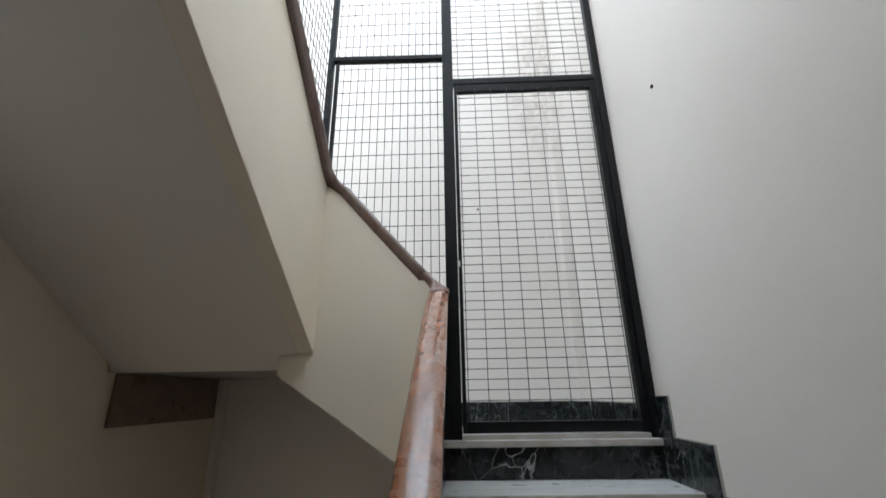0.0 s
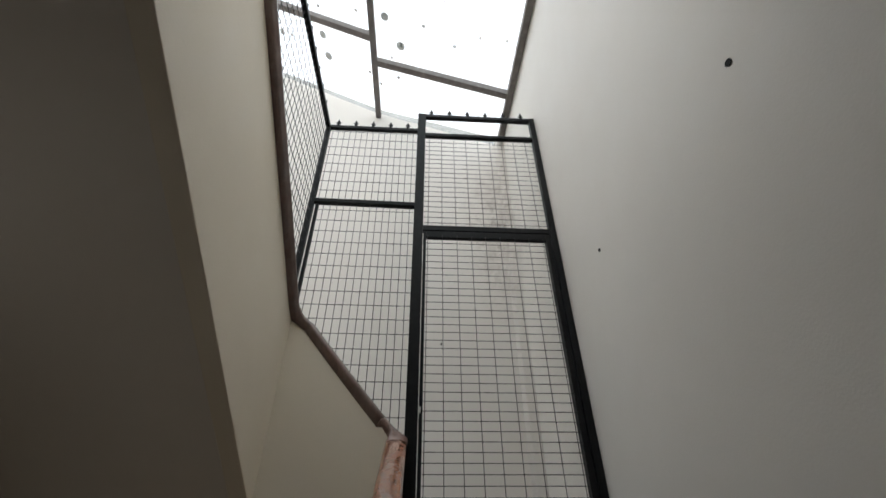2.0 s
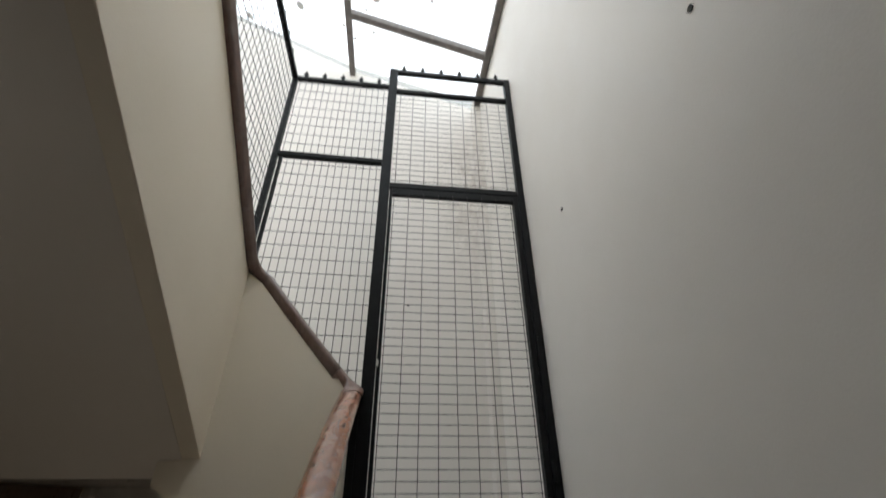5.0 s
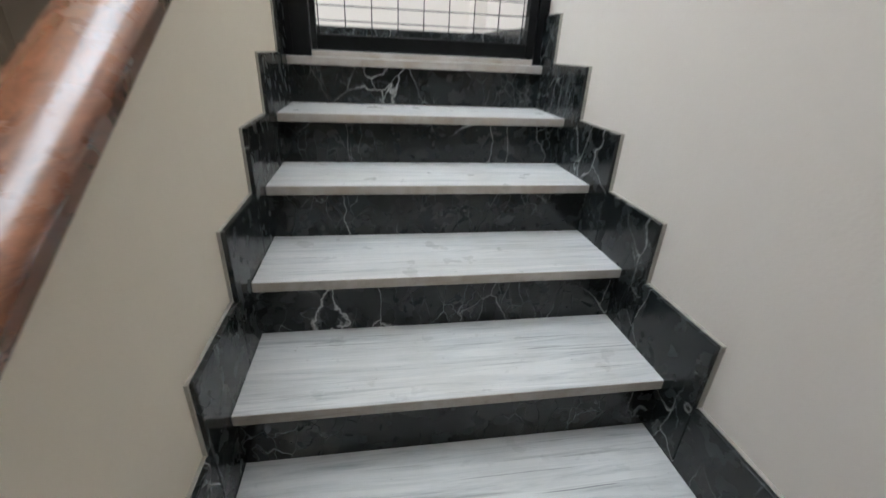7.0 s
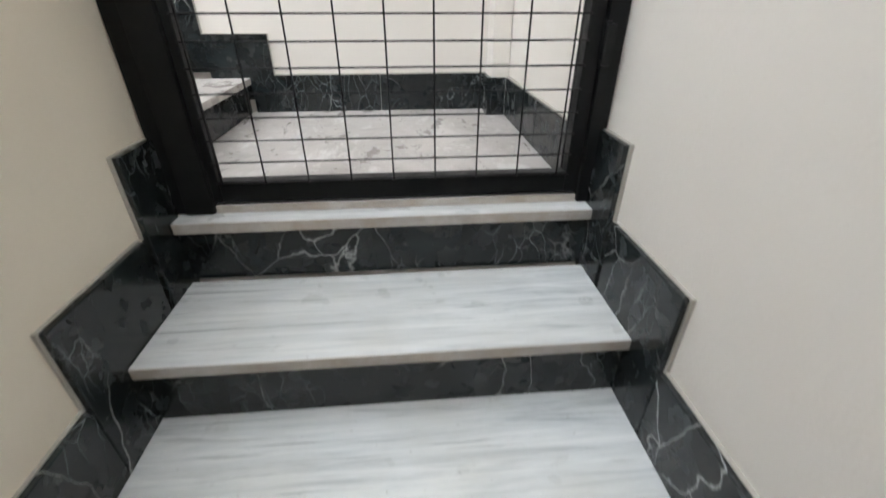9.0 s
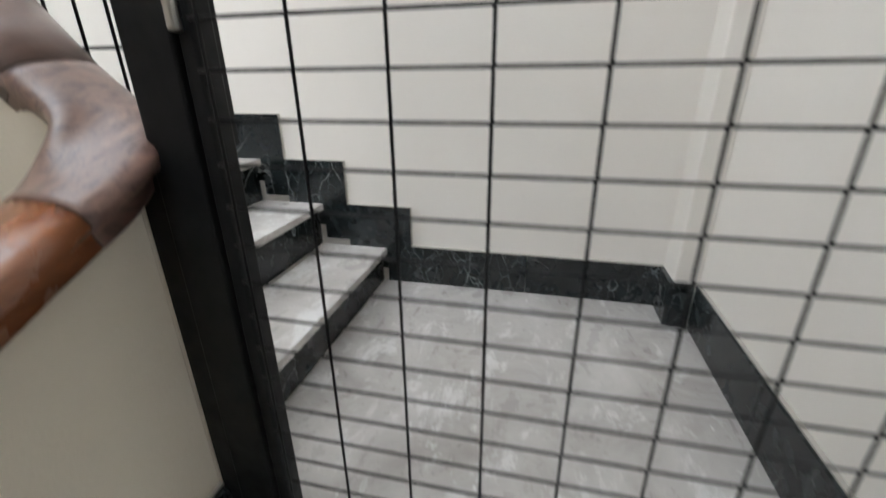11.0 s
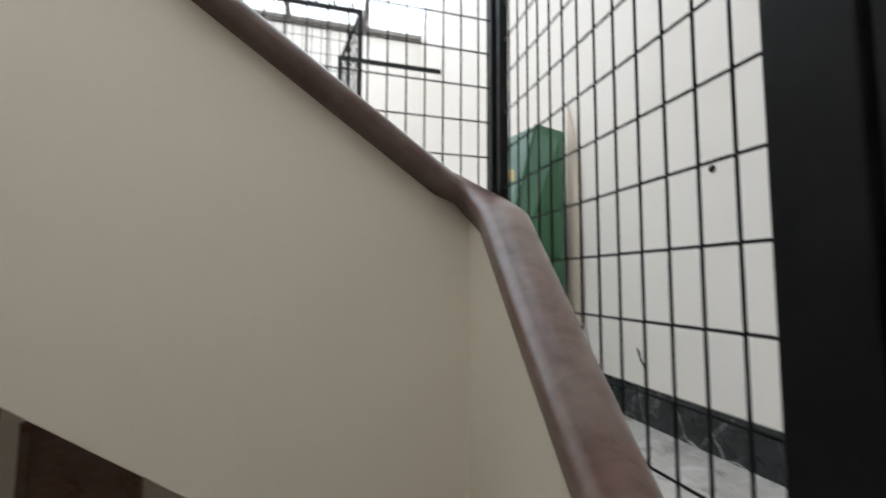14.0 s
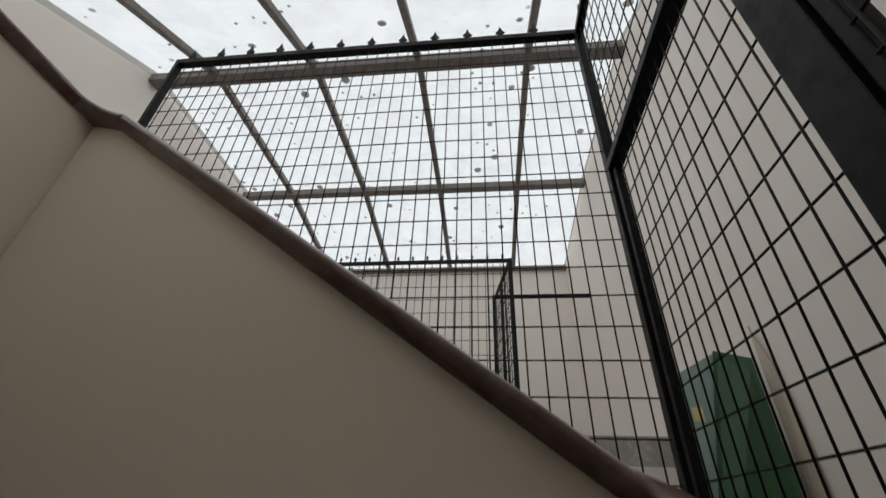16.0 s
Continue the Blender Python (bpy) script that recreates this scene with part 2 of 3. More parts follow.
def board_paint(name, colour):
    m = mat(name, colour, 0.5)
    n = Nodes(m)
    p = n.geo()
    c = n.mix(n.grey(n.noise(n.scaled(p, (6, 6, 1)), 5, 5), 0.4, 0.75, 0, 0.5), colour, tuple(v * 0.6 for v in colour))
    n.link(c, n.b.inputs["Base Color"])
    n.bump(n.noise(p, 60, 3), 0.1, 0.004)
    return m


GREEN = board_paint("dark_green_paint", (0.022, 0.085, 0.035))
TEAL = board_paint("pale_teal_paint", (0.30, 0.43, 0.38))
CARD = board_paint("bare_plywood", (0.56, 0.48, 0.39))
PALE = board_paint("white_plastic", (0.72, 0.74, 0.76))
STICKER = mat("yellow_label", (0.75, 0.6, 0.3), 0.6)


def roof_glass():
    m = bpy.data.materials.new("dirty_wired_roof_glass")
    m.use_nodes = True
    n = Nodes(m)
    p = n.geo()
    clear = n.add("ShaderNodeBsdfTransparent")
    clear.inputs[0].default_value = (0.752, 0.788, 0.806, 1)
    b = n.b
    b.inputs["Roughness"].default_value = 0.25
    v = n.add("ShaderNodeTexVoronoi")
    n.link(p, v.inputs["Vector"])
    v.inputs["Scale"].default_value = 2.0
    disc = n.grey(v.outputs["Distance"], 0.08, 0.12, 0.85, 0)
    v2 = n.add("ShaderNodeTexVoronoi")
    n.link(p, v2.inputs["Vector"])
    v2.inputs["Scale"].default_value = 5.5
    few = n.add("ShaderNodeMath", operation="MULTIPLY")
    n.link(n.grey(v2.outputs["Distance"], 0.09, 0.13, 0.8, 0), few.inputs[0])
    n.link(n.grey(n.noise(p, 1.6, 2), 0.5, 0.56, 0, 1), few.inputs[1])
    dots = few.outputs[0]
    both = n.add("ShaderNodeMath", operation="MAXIMUM")
    n.link(disc, both.inputs[0])
    n.link(dots, both.inputs[1])
    spot = both.outputs[0]
    film = n.grey(n.noise(p, 2.2, 6, 0.65), 0.4, 0.8, 0.02, 0.10)
    k = n.add("ShaderNodeMath", operation="MAXIMUM")
    n.link(spot, k.inputs[0])
    n.link(film, k.inputs[1])
    b.inputs["Base Color"].default_value = (0.4, 0.4, 0.38, 1)
    mixer = n.add("ShaderNodeMixShader")
    n.link(k.outputs[0], mixer.inputs[0])
    n.link(clear.outputs[0], mixer.inputs[1])
    n.link(b.outputs[0], mixer.inputs[2])
    n.link(mixer.outputs[0], n.t.nodes["Material Output"].inputs[0])
    return m


GLASS = roof_glass()


# ---- building helpers ----
def mesh_of(bm, name, material, smooth=False):
    bmesh.ops.recalc_face_normals(bm, faces=bm.faces)
    me = bpy.data.meshes.new(name)
    bm.to_mesh(me)
    bm.free()
    me.materials.append(material)
    if smooth:
        for f in me.polygons:
            f.use_smooth = len(f.vertices) < 9
    return me


def thing(name, label, category, at=(0, 0, 0), group="", kind=""):
    ob = new(name)
    ob.empty_display_size = 0.1
    ob.matrix_world = Matrix.Translation(at)
    return tagged(ob, label, category, group, kind)


def root_offset(parent):
    v = Vector((0, 0, 0))
    while parent is not None:
        v += parent.location
        parent = parent.parent
    return v


def part(name, bm, material, parent, label="", at=(0, 0, 0), smooth=False):
    """A bmesh in world coordinates about the point at, as one mesh object under a thing or part."""
    ob = new(name, mesh_of(bm, name, material, smooth))
    ob.parent = parent
    ob.location = Vector(at) - root_offset(parent)
    if label:
        ob["label"] = label
    return ob


def solid(name, bm, material, label, category, kind="", group="", smooth=False):
    return tagged(new(name, mesh_of(bm, name, material, smooth)), label, category, group, kind)


def box(lo, hi, bevel=0.0, bm=None, seg=2):
    bm = bm or bmesh.new()
    lo, hi = Vector(lo), Vector(hi)
    made = bmesh.ops.create_cube(bm, size=1, matrix=Matrix.Translation((lo + hi) / 2) @ Matrix.Diagonal((*(hi - lo), 1)))
    if bevel:
        vs = set(made["verts"])
        edges = [e for e in bm.edges if e.verts[0] in vs]
        bmesh.ops.bevel(bm, geom=edges, offset=bevel, segments=seg, affect="EDGES", profile=0.5)
    return bm


def prism(outline, axis, a, b, bevel=0.0, bm=None):
    """An outline of 2D points drawn along an axis ('x': points are y, z; 'y': x, z; 'z': x, y) from a to b."""
    bm = bm or bmesh.new()

    def at(p, d):
        return {"x": (d, p[0], p[1]), "y": (p[0], d, p[1]), "z": (p[0], p[1], d)}[axis]

    va = [bm.verts.new(at(p, a)) for p in outline]
    vb = [bm.verts.new(at(p, b)) for p in outline]
    n = len(outline)
    bm.faces.new(va)
    bm.faces.new(vb[::-1])
    for i in range(n):
        bm.faces.new((va[i], vb[i], vb[(i + 1) % n], va[(i + 1) % n]))
    if bevel:
        bmesh.ops.bevel(bm, geom=list(bm.edges), offset=bevel, segments=2, affect="EDGES", profile=0.5)
    return bm


def bar(p, q, w, d, bevel=0.004, up=(0, 0, 1), bm=None):
    """A square bar from p to q, w wide and d deep."""
    p, q = Vector(p), Vector(q)
    z = (q - p).normalized()
    x = Vector(up).cross(z)
    if x.length < 1e-4:
        x = Vector((1, 0, 0))
    x.normalize()
    y = z.cross(x)
    m = Matrix((x, y, z)).transposed().to_4x4()
    m.translation = (p + q) / 2
    out = bm or bmesh.new()
    made = bmesh.ops.create_cube(out, size=1, matrix=m @ Matrix.Diagonal((w, d, (q - p).length, 1)))
    if bevel:
        vs = set(made["verts"])
        bmesh.ops.bevel(out, geom=[e for e in out.edges if e.verts[0] in vs], offset=bevel, segments=2, affect="EDGES")
    return out


WIRE_MESHES = {}


def wire(parent, p, q, r=0.0026, base=(0, 0, 0)):
    """One round wire as a part; alike lengths share a mesh."""
    p, q = Vector(p), Vector(q)
    length = round((q - p).length, 3)
    if length < 0.02:
        return None
    key = (length, r)
    if key not in WIRE_MESHES:
        bm = bmesh.new()
        bmesh.ops.create_cone(bm, cap_ends=True, segments=7, radius1=r, radius2=r, depth=length)
        WIRE_MESHES[key] = mesh_of(bm, "wire", WIRE, True)
    ob = new("wire", WIRE_MESHES[key])
    ob.parent = parent
    ob.rotation_mode = "QUATERNION"
    ob.rotation_quaternion = (q - p).to_track_quat("Z", "Y")
    ob.location = (p + q) / 2 - root_offset(parent)
    return ob


def spike_mesh():
    """A cast arrow-head finial with a collar, standing on z = 0."""
    bm = bmesh.new()
    rings = [(0.0, 0.007), (0.014, 0.007), (0.018, 0.013), (0.026, 0.013), (0.030, 0.006), (0.036, 0.006)]
    prev = None
    for z, r in rings:
        ring = [bm.verts.new((r * math.cos(a), r * math.sin(a), z)) for a in [k * math.pi / 4 for k in range(8)]]
        if prev:
            for i in range(8):
                bm.faces.new((prev[i], prev[(i + 1) % 8], ring[(i + 1) % 8], ring[i]))
        prev = ring
    prism([(-0.006, 0.034), (-0.022, 0.046), (-0.010, 0.062), (0, 0.098), (0.010, 0.062), (0.022, 0.046), (0.006, 0.034)], "y", -0.004, 0.004, bm=bm)
    return mesh_of(bm, "finial", STEEL)


SPIKE = spike_mesh()


def spikes(parent, points, turn=0):
    for p in points:
        ob = new("finial", SPIKE)
        ob.parent = parent
        ob.rotation_euler = (0, 0, turn)
        ob.location = Vector(p) - root_offset(parent)


# ---- plan ----
X_R = 0.0            # right wall face
Y_B = 1.25           # back wall face
Y_F = -4.65          # wall behind the walker
X_FAR = -8.4         # far wall of the light well
X_LEFT = -3.45       # left wall of the stair, up to the upper floor
Z_LOW = -3.2         # bottom of what is built
RISE, GO = 0.178, 0.282
NOSE = [(-0.052, 0.027)] + [(-0.356 - GO * k, -0.148 - RISE * k) for k in range(6)]
Z_BOTTOM = NOSE[-1][1] - RISE
Y_BOTTOM = NOSE[-1][0] - GO
Z2, Z3 = 0.557, 1.90
BX = [(-1.24, 0.175), (-1.533, 0.366), (-1.815, Z2)]
AX0, AX1 = -1.148, -1.10    # parapet of the lower flight
BY0, BY1 = -0.032, 0.045      # parapet of the short flight
CX0, CX1 = -1.86, -1.775     # parapet of the upper flight
Y3 = -2.07                  # front of the top landing
ROOF_X = (X_FAR, -6.1, -3.72, -1.62, X_R)
ROOF_Z = (5.97, 6.27, 6.22, 5.13, 4.57)


def roof(x):
    return float(np.interp(x, ROOF_X, ROOF_Z))


def rail_a(y):
    return 0.80 + 0.617 * (y + 0.15)


def rail_c(y):
    return 1.482 - 0.72 * y


# ---- setting: walls, floors, ceilings ----
def gable_wall(name, y0, y1):
    pts = [(X_R + 0.2, Z_LOW), (X_R + 0.2, roof(X_R) + 0.1)] + [(x, z + 0.1) for x, z in zip(ROOF_X[-2:0:-1], ROOF_Z[-2:0:-1])] + [(X_FAR - 0.2, roof(X_FAR) + 0.1), (X_FAR - 0.2, Z_LOW)]
    return solid(name, prism(pts, "y", y0, y1), WALL, "cream painted plaster stairwell wall", "wall", "structure")


gable_wall("wall_north", Y_B, Y_B + 0.2)
gable_wall("wall_south", Y_F - 0.2, Y_F)
solid("wall_east", box((X_R, Y_F, Z_LOW), (X_R + 0.2, Y_B, roof(X_R) + 0.05)), WALL, "cream painted plaster wall beside the stairs", "wall", "structure")
solid("wall_west", box((X_FAR - 0.2, Y_F, Z_LOW), (X_FAR, Y_B, roof(X_FAR) + 0.05)), WALL, "cream painted plaster far wall of the light well", "wall", "structure")
solid("wall_stair_left", box((X_LEFT - 0.15, Y_F, 0.34), (X_LEFT, Y_B, Z3 - 0.004)), WALL, "cream painted plaster wall beside the upper flight", "wall", "structure")
X_SIDE = -2.92
solid("wall_stair_lower", prism([(Y_F, Z_LOW), (Y_F, Z3 - 0.2), (Y3, Z3 - 0.17), (0.0, 0.47), (0.02, 0.387), (Y_B, 0.387), (Y_B, Z_LOW)], "x", X_SIDE - 0.15, X_SIDE), CREAM, "cream painted plaster wall under the upper flight", "wall", "structure")
solid("wall_corner_pier", box((-0.085, 1.10, 0.0), (X_R, Y_B, roof(X_R) + 0.02), 0.006), WALL, "narrow plastered corner pier", "wall", "structure")
solid("floor_upper", box((X_FAR, Y_F, Z3 - 0.16), (X_LEFT, Y_B, Z3)), LANDING, "pale upper floor slab", "floor", "structure")
solid("floor_lowest", box((X_FAR, Y_F, Z_LOW - 0.1), (X_R, Y_B, Z_LOW)), LANDING, "pale marble floor at the bottom of the stairwell", "floor", "structure")

# bottom landing, gate landing, turning landing, top landing
solid("floor_landing_bottom", box((-2.95, Y_F, Z_BOTTOM - 0.15), (X_R, Y_BOTTOM, Z_BOTTOM)), LANDING, "white marble stair landing", "floor", "structure")
solid("floor_landing_gate", box((BX[0][0] - 0.02, -0.02, -0.07), (X_R, Y_B, 0.012)), LANDING, "dusty stained white marble landing behind the gate", "floor", "structure")
solid("floor_landing_turn", box((X_LEFT, 0.095, 0.387), (BX[2][0] - 0.121, Y_B, Z2)), LANDING, "white marble turning landing", "floor", "structure")
top_slab = solid("floor_landing_top", box((X_LEFT, Y_F, Z3 - 0.18), (X_R, Y3, Z3)), SOFFIT, "plastered slab of the top landing", "floor", "structure")

# ---- flights ----
def tread_mesh(width, depth, axis):
    if axis == "y":
        bm = box((-width / 2, 0, -0.03), (width / 2, depth, 0), 0.003)
    else:
        bm = box((-depth, -width / 2, -0.03), (0, width / 2, 0), 0.003)
    return bm


lower = thing("stair_flight", "straight flight of white marble treads and black marble risers", "stairs", (-0.55, -1.0, -1.0))
W0, W1 = -1.081, -0.02
for k, (y, z) in enumerate(NOSE):
    depth = GO + 0.03 if k else 0.10
    part("tread", tread_mesh(W1 - W0, depth, "y"), MARBLE, lower, at=((W0 + W1) / 2, y, z))
    zb = NOSE[k + 1][1] if k + 1 < len(NOSE) else Z_BOTTOM
    part("riser", box((W0, 0, zb - z), (W1, 0.02, -0.03), 0.0), BLACK, lower, at=(0, y + 0.024, z))
body = [(NOSE[0][0] + 0.045, -0.2), (NOSE[0][0] + 0.045, -0.03)]
for k, (y, z) in enumerate(NOSE[1:], 1):
    body += [(NOSE[k - 1][0] + 0.044, z - 0.03), (y + 0.045, z - 0.03)]
body += [(NOSE[-1][0] + 0.044, Z_BOTTOM), (Y_BOTTOM, Z_BOTTOM - 0.15)]
part("flight_body", prism(body, "x", AX0 + 0.01, X_R), SOFFIT, lower, "plastered underside of the flight")

# stepped skirting of the lower flight, on both sides
for k in range(len(NOSE) + 1):
    if k < len(NOSE):
        y, z = NOSE[k]
        ya = y - 0.105
        yb = NOSE[k - 1][0] - 0.105 if k else -0.10
        top = z + 0.188
        if k == 0:
            top, ya, yb = 0.222, y - 0.09, 0.0
    else:
        y, z, ya, yb, top = Y_BOTTOM, Z_BOTTOM, Y_F, NOSE[-1][0] - 0.105, Z_BOTTOM + 0.17
    lo = z - RISE - 0.04 if k < len(NOSE) else Z_BOTTOM
    for xa, xb in ((X_R - 0.02, X_R), (AX1, AX1 + 0.018)):
        if k == len(NOSE) and xa < -1:
            ya = Y_BOTTOM - 0.3
        part("skirting_tile", box((xa, ya + 0.002, lo - z), (xb, yb - 0.001, top - z), 0.0025), BLACK, lower, at=(0, 0, z))
        part("mortar_edge", box((xa + (0.011 if xa > -1 else -0.004), ya - 0.003, max(lo, top - 0.186) - z), (xb + (0 if xa > -1 else -0.011), yb - 0.001, top + 0.003 - z)), GROUT, lower, at=(0, 0, z))

short = thing("stair_flight", "short flight of marble steps turning behind the gate", "stairs", (-1.5, 0.6, 0.2))
for k, (x, z) in enumerate(BX):
    depth = 0.30 if k < 2 else 0.12
    part("tread", tread_mesh(Y_B - 0.02 - BY1, depth, "x"), TREAD_B, short, at=(x, (Y_B - 0.02 + BY1) / 2, z))
    zb = BX[k - 1][1] if k else 0.012
    part("riser", box((-0.02, BY1, zb - z), (0, Y_B - 0.02, -0.03)), BLACK, short, at=(x - 0.024, 0, z))
body = [(BX[0][0] - 0.045, -0.066), (BX[0][0] - 0.045, BX[0][1] - 0.03), (BX[1][0] - 0.045, BX[0][1] - 0.03), (BX[1][0] - 0.045, BX[1][1] - 0.03), (BX[2][0] - 0.045, BX[1][1] - 0.03), (BX[2][0] - 0.045, Z2 - 0.03), (-1.958, Z2 - 0.03), (-1.958, 0.351)]
part("flight_body", prism(body, "y", BY0 + 0.01, Y_B), SOFFIT, short, "plastered underside of the flight")
for k, (x, z) in enumerate(BX):
    xb = x + 0.112
    xa = BX[k + 1][0] + 0.112 if k < 2 else X_LEFT
    part("skirting_tile", prism([(xa + 0.001, -0.1), (x, -0.1), (x, -0.163), (xb, -0.163), (xb, 0.189), (xa + 0.001, 0.189)], "y", Y_B - 0.018, Y_B), BLACK, short, at=(0, 0, z))
    part("mortar_edge", box((xa + 0.001, Y_B - 0.013, -0.005), (xb + 0.003, Y_B, 0.192)), GROUT, short, at=(0, 0, z))

base = thing("baseboard", "black marble skirting round the gate landing", "baseboard", (-0.5, 1.2, 0.0), kind="structure")
for xa, xb in ((-1.128, -0.62), (-0.618, -0.086)):
    part("skirting_tile", box((xa, Y_B - 0.018, 0.012), (xb, Y_B, 0.184), 0.0025), BLACK, base)
part("skirting_tile", box((-0.103, 1.085, 0.012), (-0.085, Y_B - 0.018, 0.184), 0.0025), BLACK, base)
part("skirting_tile", box((-0.085, 1.082, 0.012), (-0.018, 1.10, 0.184), 0.0025), BLACK, base)
for ya, yb in ((0.0, 0.55), (0.552, 1.081)):
    part("skirting_tile", box((-0.018, ya, 0.012), (0, yb, 0.184), 0.0025), BLACK, base)
part("mortar_edge", box((-1.128, Y_B - 0.012, 0.178), (-0.09, Y_B, 0.189)), GROUT, base)
part("mortar_edge", box((-0.012, 0.0, 0.178), (0, 1.08, 0.189)), GROUT, base)

# upper flight
upper = thing("stair_flight", "upper flight of marble steps rising over the stairwell", "stairs", (-2.4, -1.0, 1.0))
STEPS = 8
rise_c = (Z3 - Z2) / STEPS
go_c = 0.277
pts = []
for k in range(STEPS):
    y, z = 0.10 - go_c * k, Z2 + rise_c * (k + 1)
    if k < STEPS - 1:
        part("tread", box((X_LEFT, -go_c - 0.02, -0.03), (CX0, 0, 0), 0.003), MARBLE, upper, at=(0, y, z))
    part("riser", box((X_LEFT, -0.02, -rise_c), (CX0, 0, -0.03)), BLACK, upper, at=(0, y - 0.022, z))
    pts += [(y - 0.043, z - rise_c - 0.03), (y - 0.043, z - 0.03)]
sof_top = 0.417 + 0.635 * (0.04 - Y3)
pts = [(0.094, 0.388), (0.094, Z2 - 0.03)] + pts + [(Y3 - 0.01, Z3 - 0.03), (Y3 - 0.01, Z3 - 0.18), (Y3 + 0.02, sof_top), (0.086, 0.388)]
part("flight_body", prism(pts, "x", X_LEFT, CX0 + 0.002), SOFFIT, upper, "plastered underside of the flight")


# ---- parapets ----
def parapet(name, bm):
    return solid(name, bm, CREAM, "cream plastered stair parapet", "parapet", "structure")


low_y = Y_BOTTOM - 0.35
AE = 0.0
parapet("wall_parapet_lower", prism([(-0.5, rail_a(-0.5) - 0.06), (-0.13, 0.70), (AE, 0.735), (AE, -0.28), (Y_BOTTOM + 0.1, Z_BOTTOM - 0.16), (low_y, Z_BOTTOM - 0.16), (low_y, rail_a(Y_BOTTOM) - 0.06), (Y_BOTTOM, rail_a(Y_BOTTOM) - 0.06)], "x", AX0, AX1, 0.004))
parapet("wall_parapet_short", prism([(AX1 - 0.002, 0.74), (AX1 - 0.002, -0.21), (-1.96, 0.352), (-1.96, 0.45), (CX0 + 0.002, 0.46), (CX0 + 0.002, 1.475), (CX1, 1.475), (-1.66, 1.395), (-1.52, 1.23), (-1.40, 1.085), (-1.28, 0.955), (-1.18, 0.85)], "y", BY0, BY1))
parapet("wall_parapet_upper", prism([(-0.12, rail_c(-0.12) - 0.056), (BY0 + 0.02, rail_c(BY0) - 0.056), (BY0 + 0.02, 0.417 + 0.635 * 0.06), (Y3, sof_top), (Y3, rail_c(-1.96) - 0.06), (-1.96, rail_c(-1.96) - 0.06)], "x", CX0, CX1, 0.004))
parapet("wall_parapet_top", box((CX0, Y3 - 0.1, Z3 - 0.19), (X_R, Y3 - 0.002, rail_c(-1.96) - 0.06), 0.004))


# ---- handrail ----
def profile(w=0.098, h=0.066):
    """Rounded top, moulded grip and flat bottom, as points (sideways, up)."""
    pts = [(-w * 0.36, -h * 0.52), (-w * 0.38, -h * 0.2), (-w * 0.5, -h * 0.02), (-w * 0.5, h * 0.2)]
    pts += [(-w * 0.5 * math.cos(a), h * 0.2 + h * 0.3 * math.sin(a)) for a in [math.pi * k / 10 for k in range(1, 10)]]
    return pts + [(w * 0.5, h * 0.2), (w * 0.5, -h * 0.02), (w * 0.38, -h * 0.2), (w * 0.36, -h * 0.52)]


def sweep(path, prof):
    bm = bmesh.new()
    rings = []
    pts = [Vector(p) for p in path]
    for i, p in enumerate(pts):
        d = (pts[min(i + 1, len(pts) - 1)] - pts[max(i - 1, 0)]).normalized()
        side = d.cross(Vector((0, 0, 1))).normalized()
        up = side.cross(d)
        rings.append([bm.verts.new(p + side * a + up * b) for a, b in prof])
    n = len(prof)
    for a, b in zip(rings, rings[1:]):
        for i in range(n):
            bm.faces.new((a[i], a[(i + 1) % n], b[(i + 1) % n], b[i]))
    bm.faces.new(rings[0])
    bm.faces.new(rings[-1][::-1])
    return bm


def bend(a, b, c, n=14):
    """A quadratic curve from a to c, pulled to b."""
    a, b, c = Vector(a), Vector(b), Vector(c)
    return [(1 - t) ** 2 * a + 2 * t * (1 - t) * b + t * t * c for t in [k / n for k in range(n + 1)]]


def along(a, b, n):
    return [Vector(a).lerp(Vector(b), k / n) for k in range(n + 1)]


AXC, BYC, CXC = -1.098, 0.008, -1.79
DYC = Y3 - 0.035
ZD = rail_c(-1.96) - 0.03
rail = thing("handrail", "continuous varnished brown wooden handrail on the parapets", "handrail", (AXC, -0.2, 0.8))
a1 = (AXC, -0.11, 0.742)
b0, b1 = (-1.19, BYC, 0.885), (-1.66, BYC, 1.42)
c0, c1 = (CXC, -0.10, rail_c(-0.10) - 0.03), (CXC, -1.90, rail_c(-1.90) - 0.03)
d0, d1 = (CXC + 0.13, DYC, ZD), (X_R, DYC, ZD)
P1, P2, P3, P4 = profile(0.108, 0.07), profile(0.118, 0.07), profile(0.128, 0.07), profile(0.126, 0.068)


def sweep_between(path, p, q):
    """A sweep whose profile changes from p to q."""
    bm = bmesh.new()
    pts = [Vector(v) for v in path]
    rings = []
    for i, c in enumerate(pts):
        d = (pts[min(i + 1, len(pts) - 1)] - pts[max(i - 1, 0)]).normalized()
        side = d.cross(Vector((0, 0, 1))).normalized()
        up = side.cross(d)
        k = i / (len(pts) - 1)
        rings.append([bm.verts.new(c + side * (a[0] * (1 - k) + b[0] * k) + up * (a[1] * (1 - k) + b[1] * k)) for a, b in zip(p, q)])
    n = len(p)
    for a, b in zip(rings, rings[1:]):
        for i in range(n):
            bm.faces.new((a[i], a[(i + 1) % n], b[(i + 1) % n], b[i]))
    bm.faces.new(rings[0])
    bm.faces.new(rings[-1][::-1])
    return bm


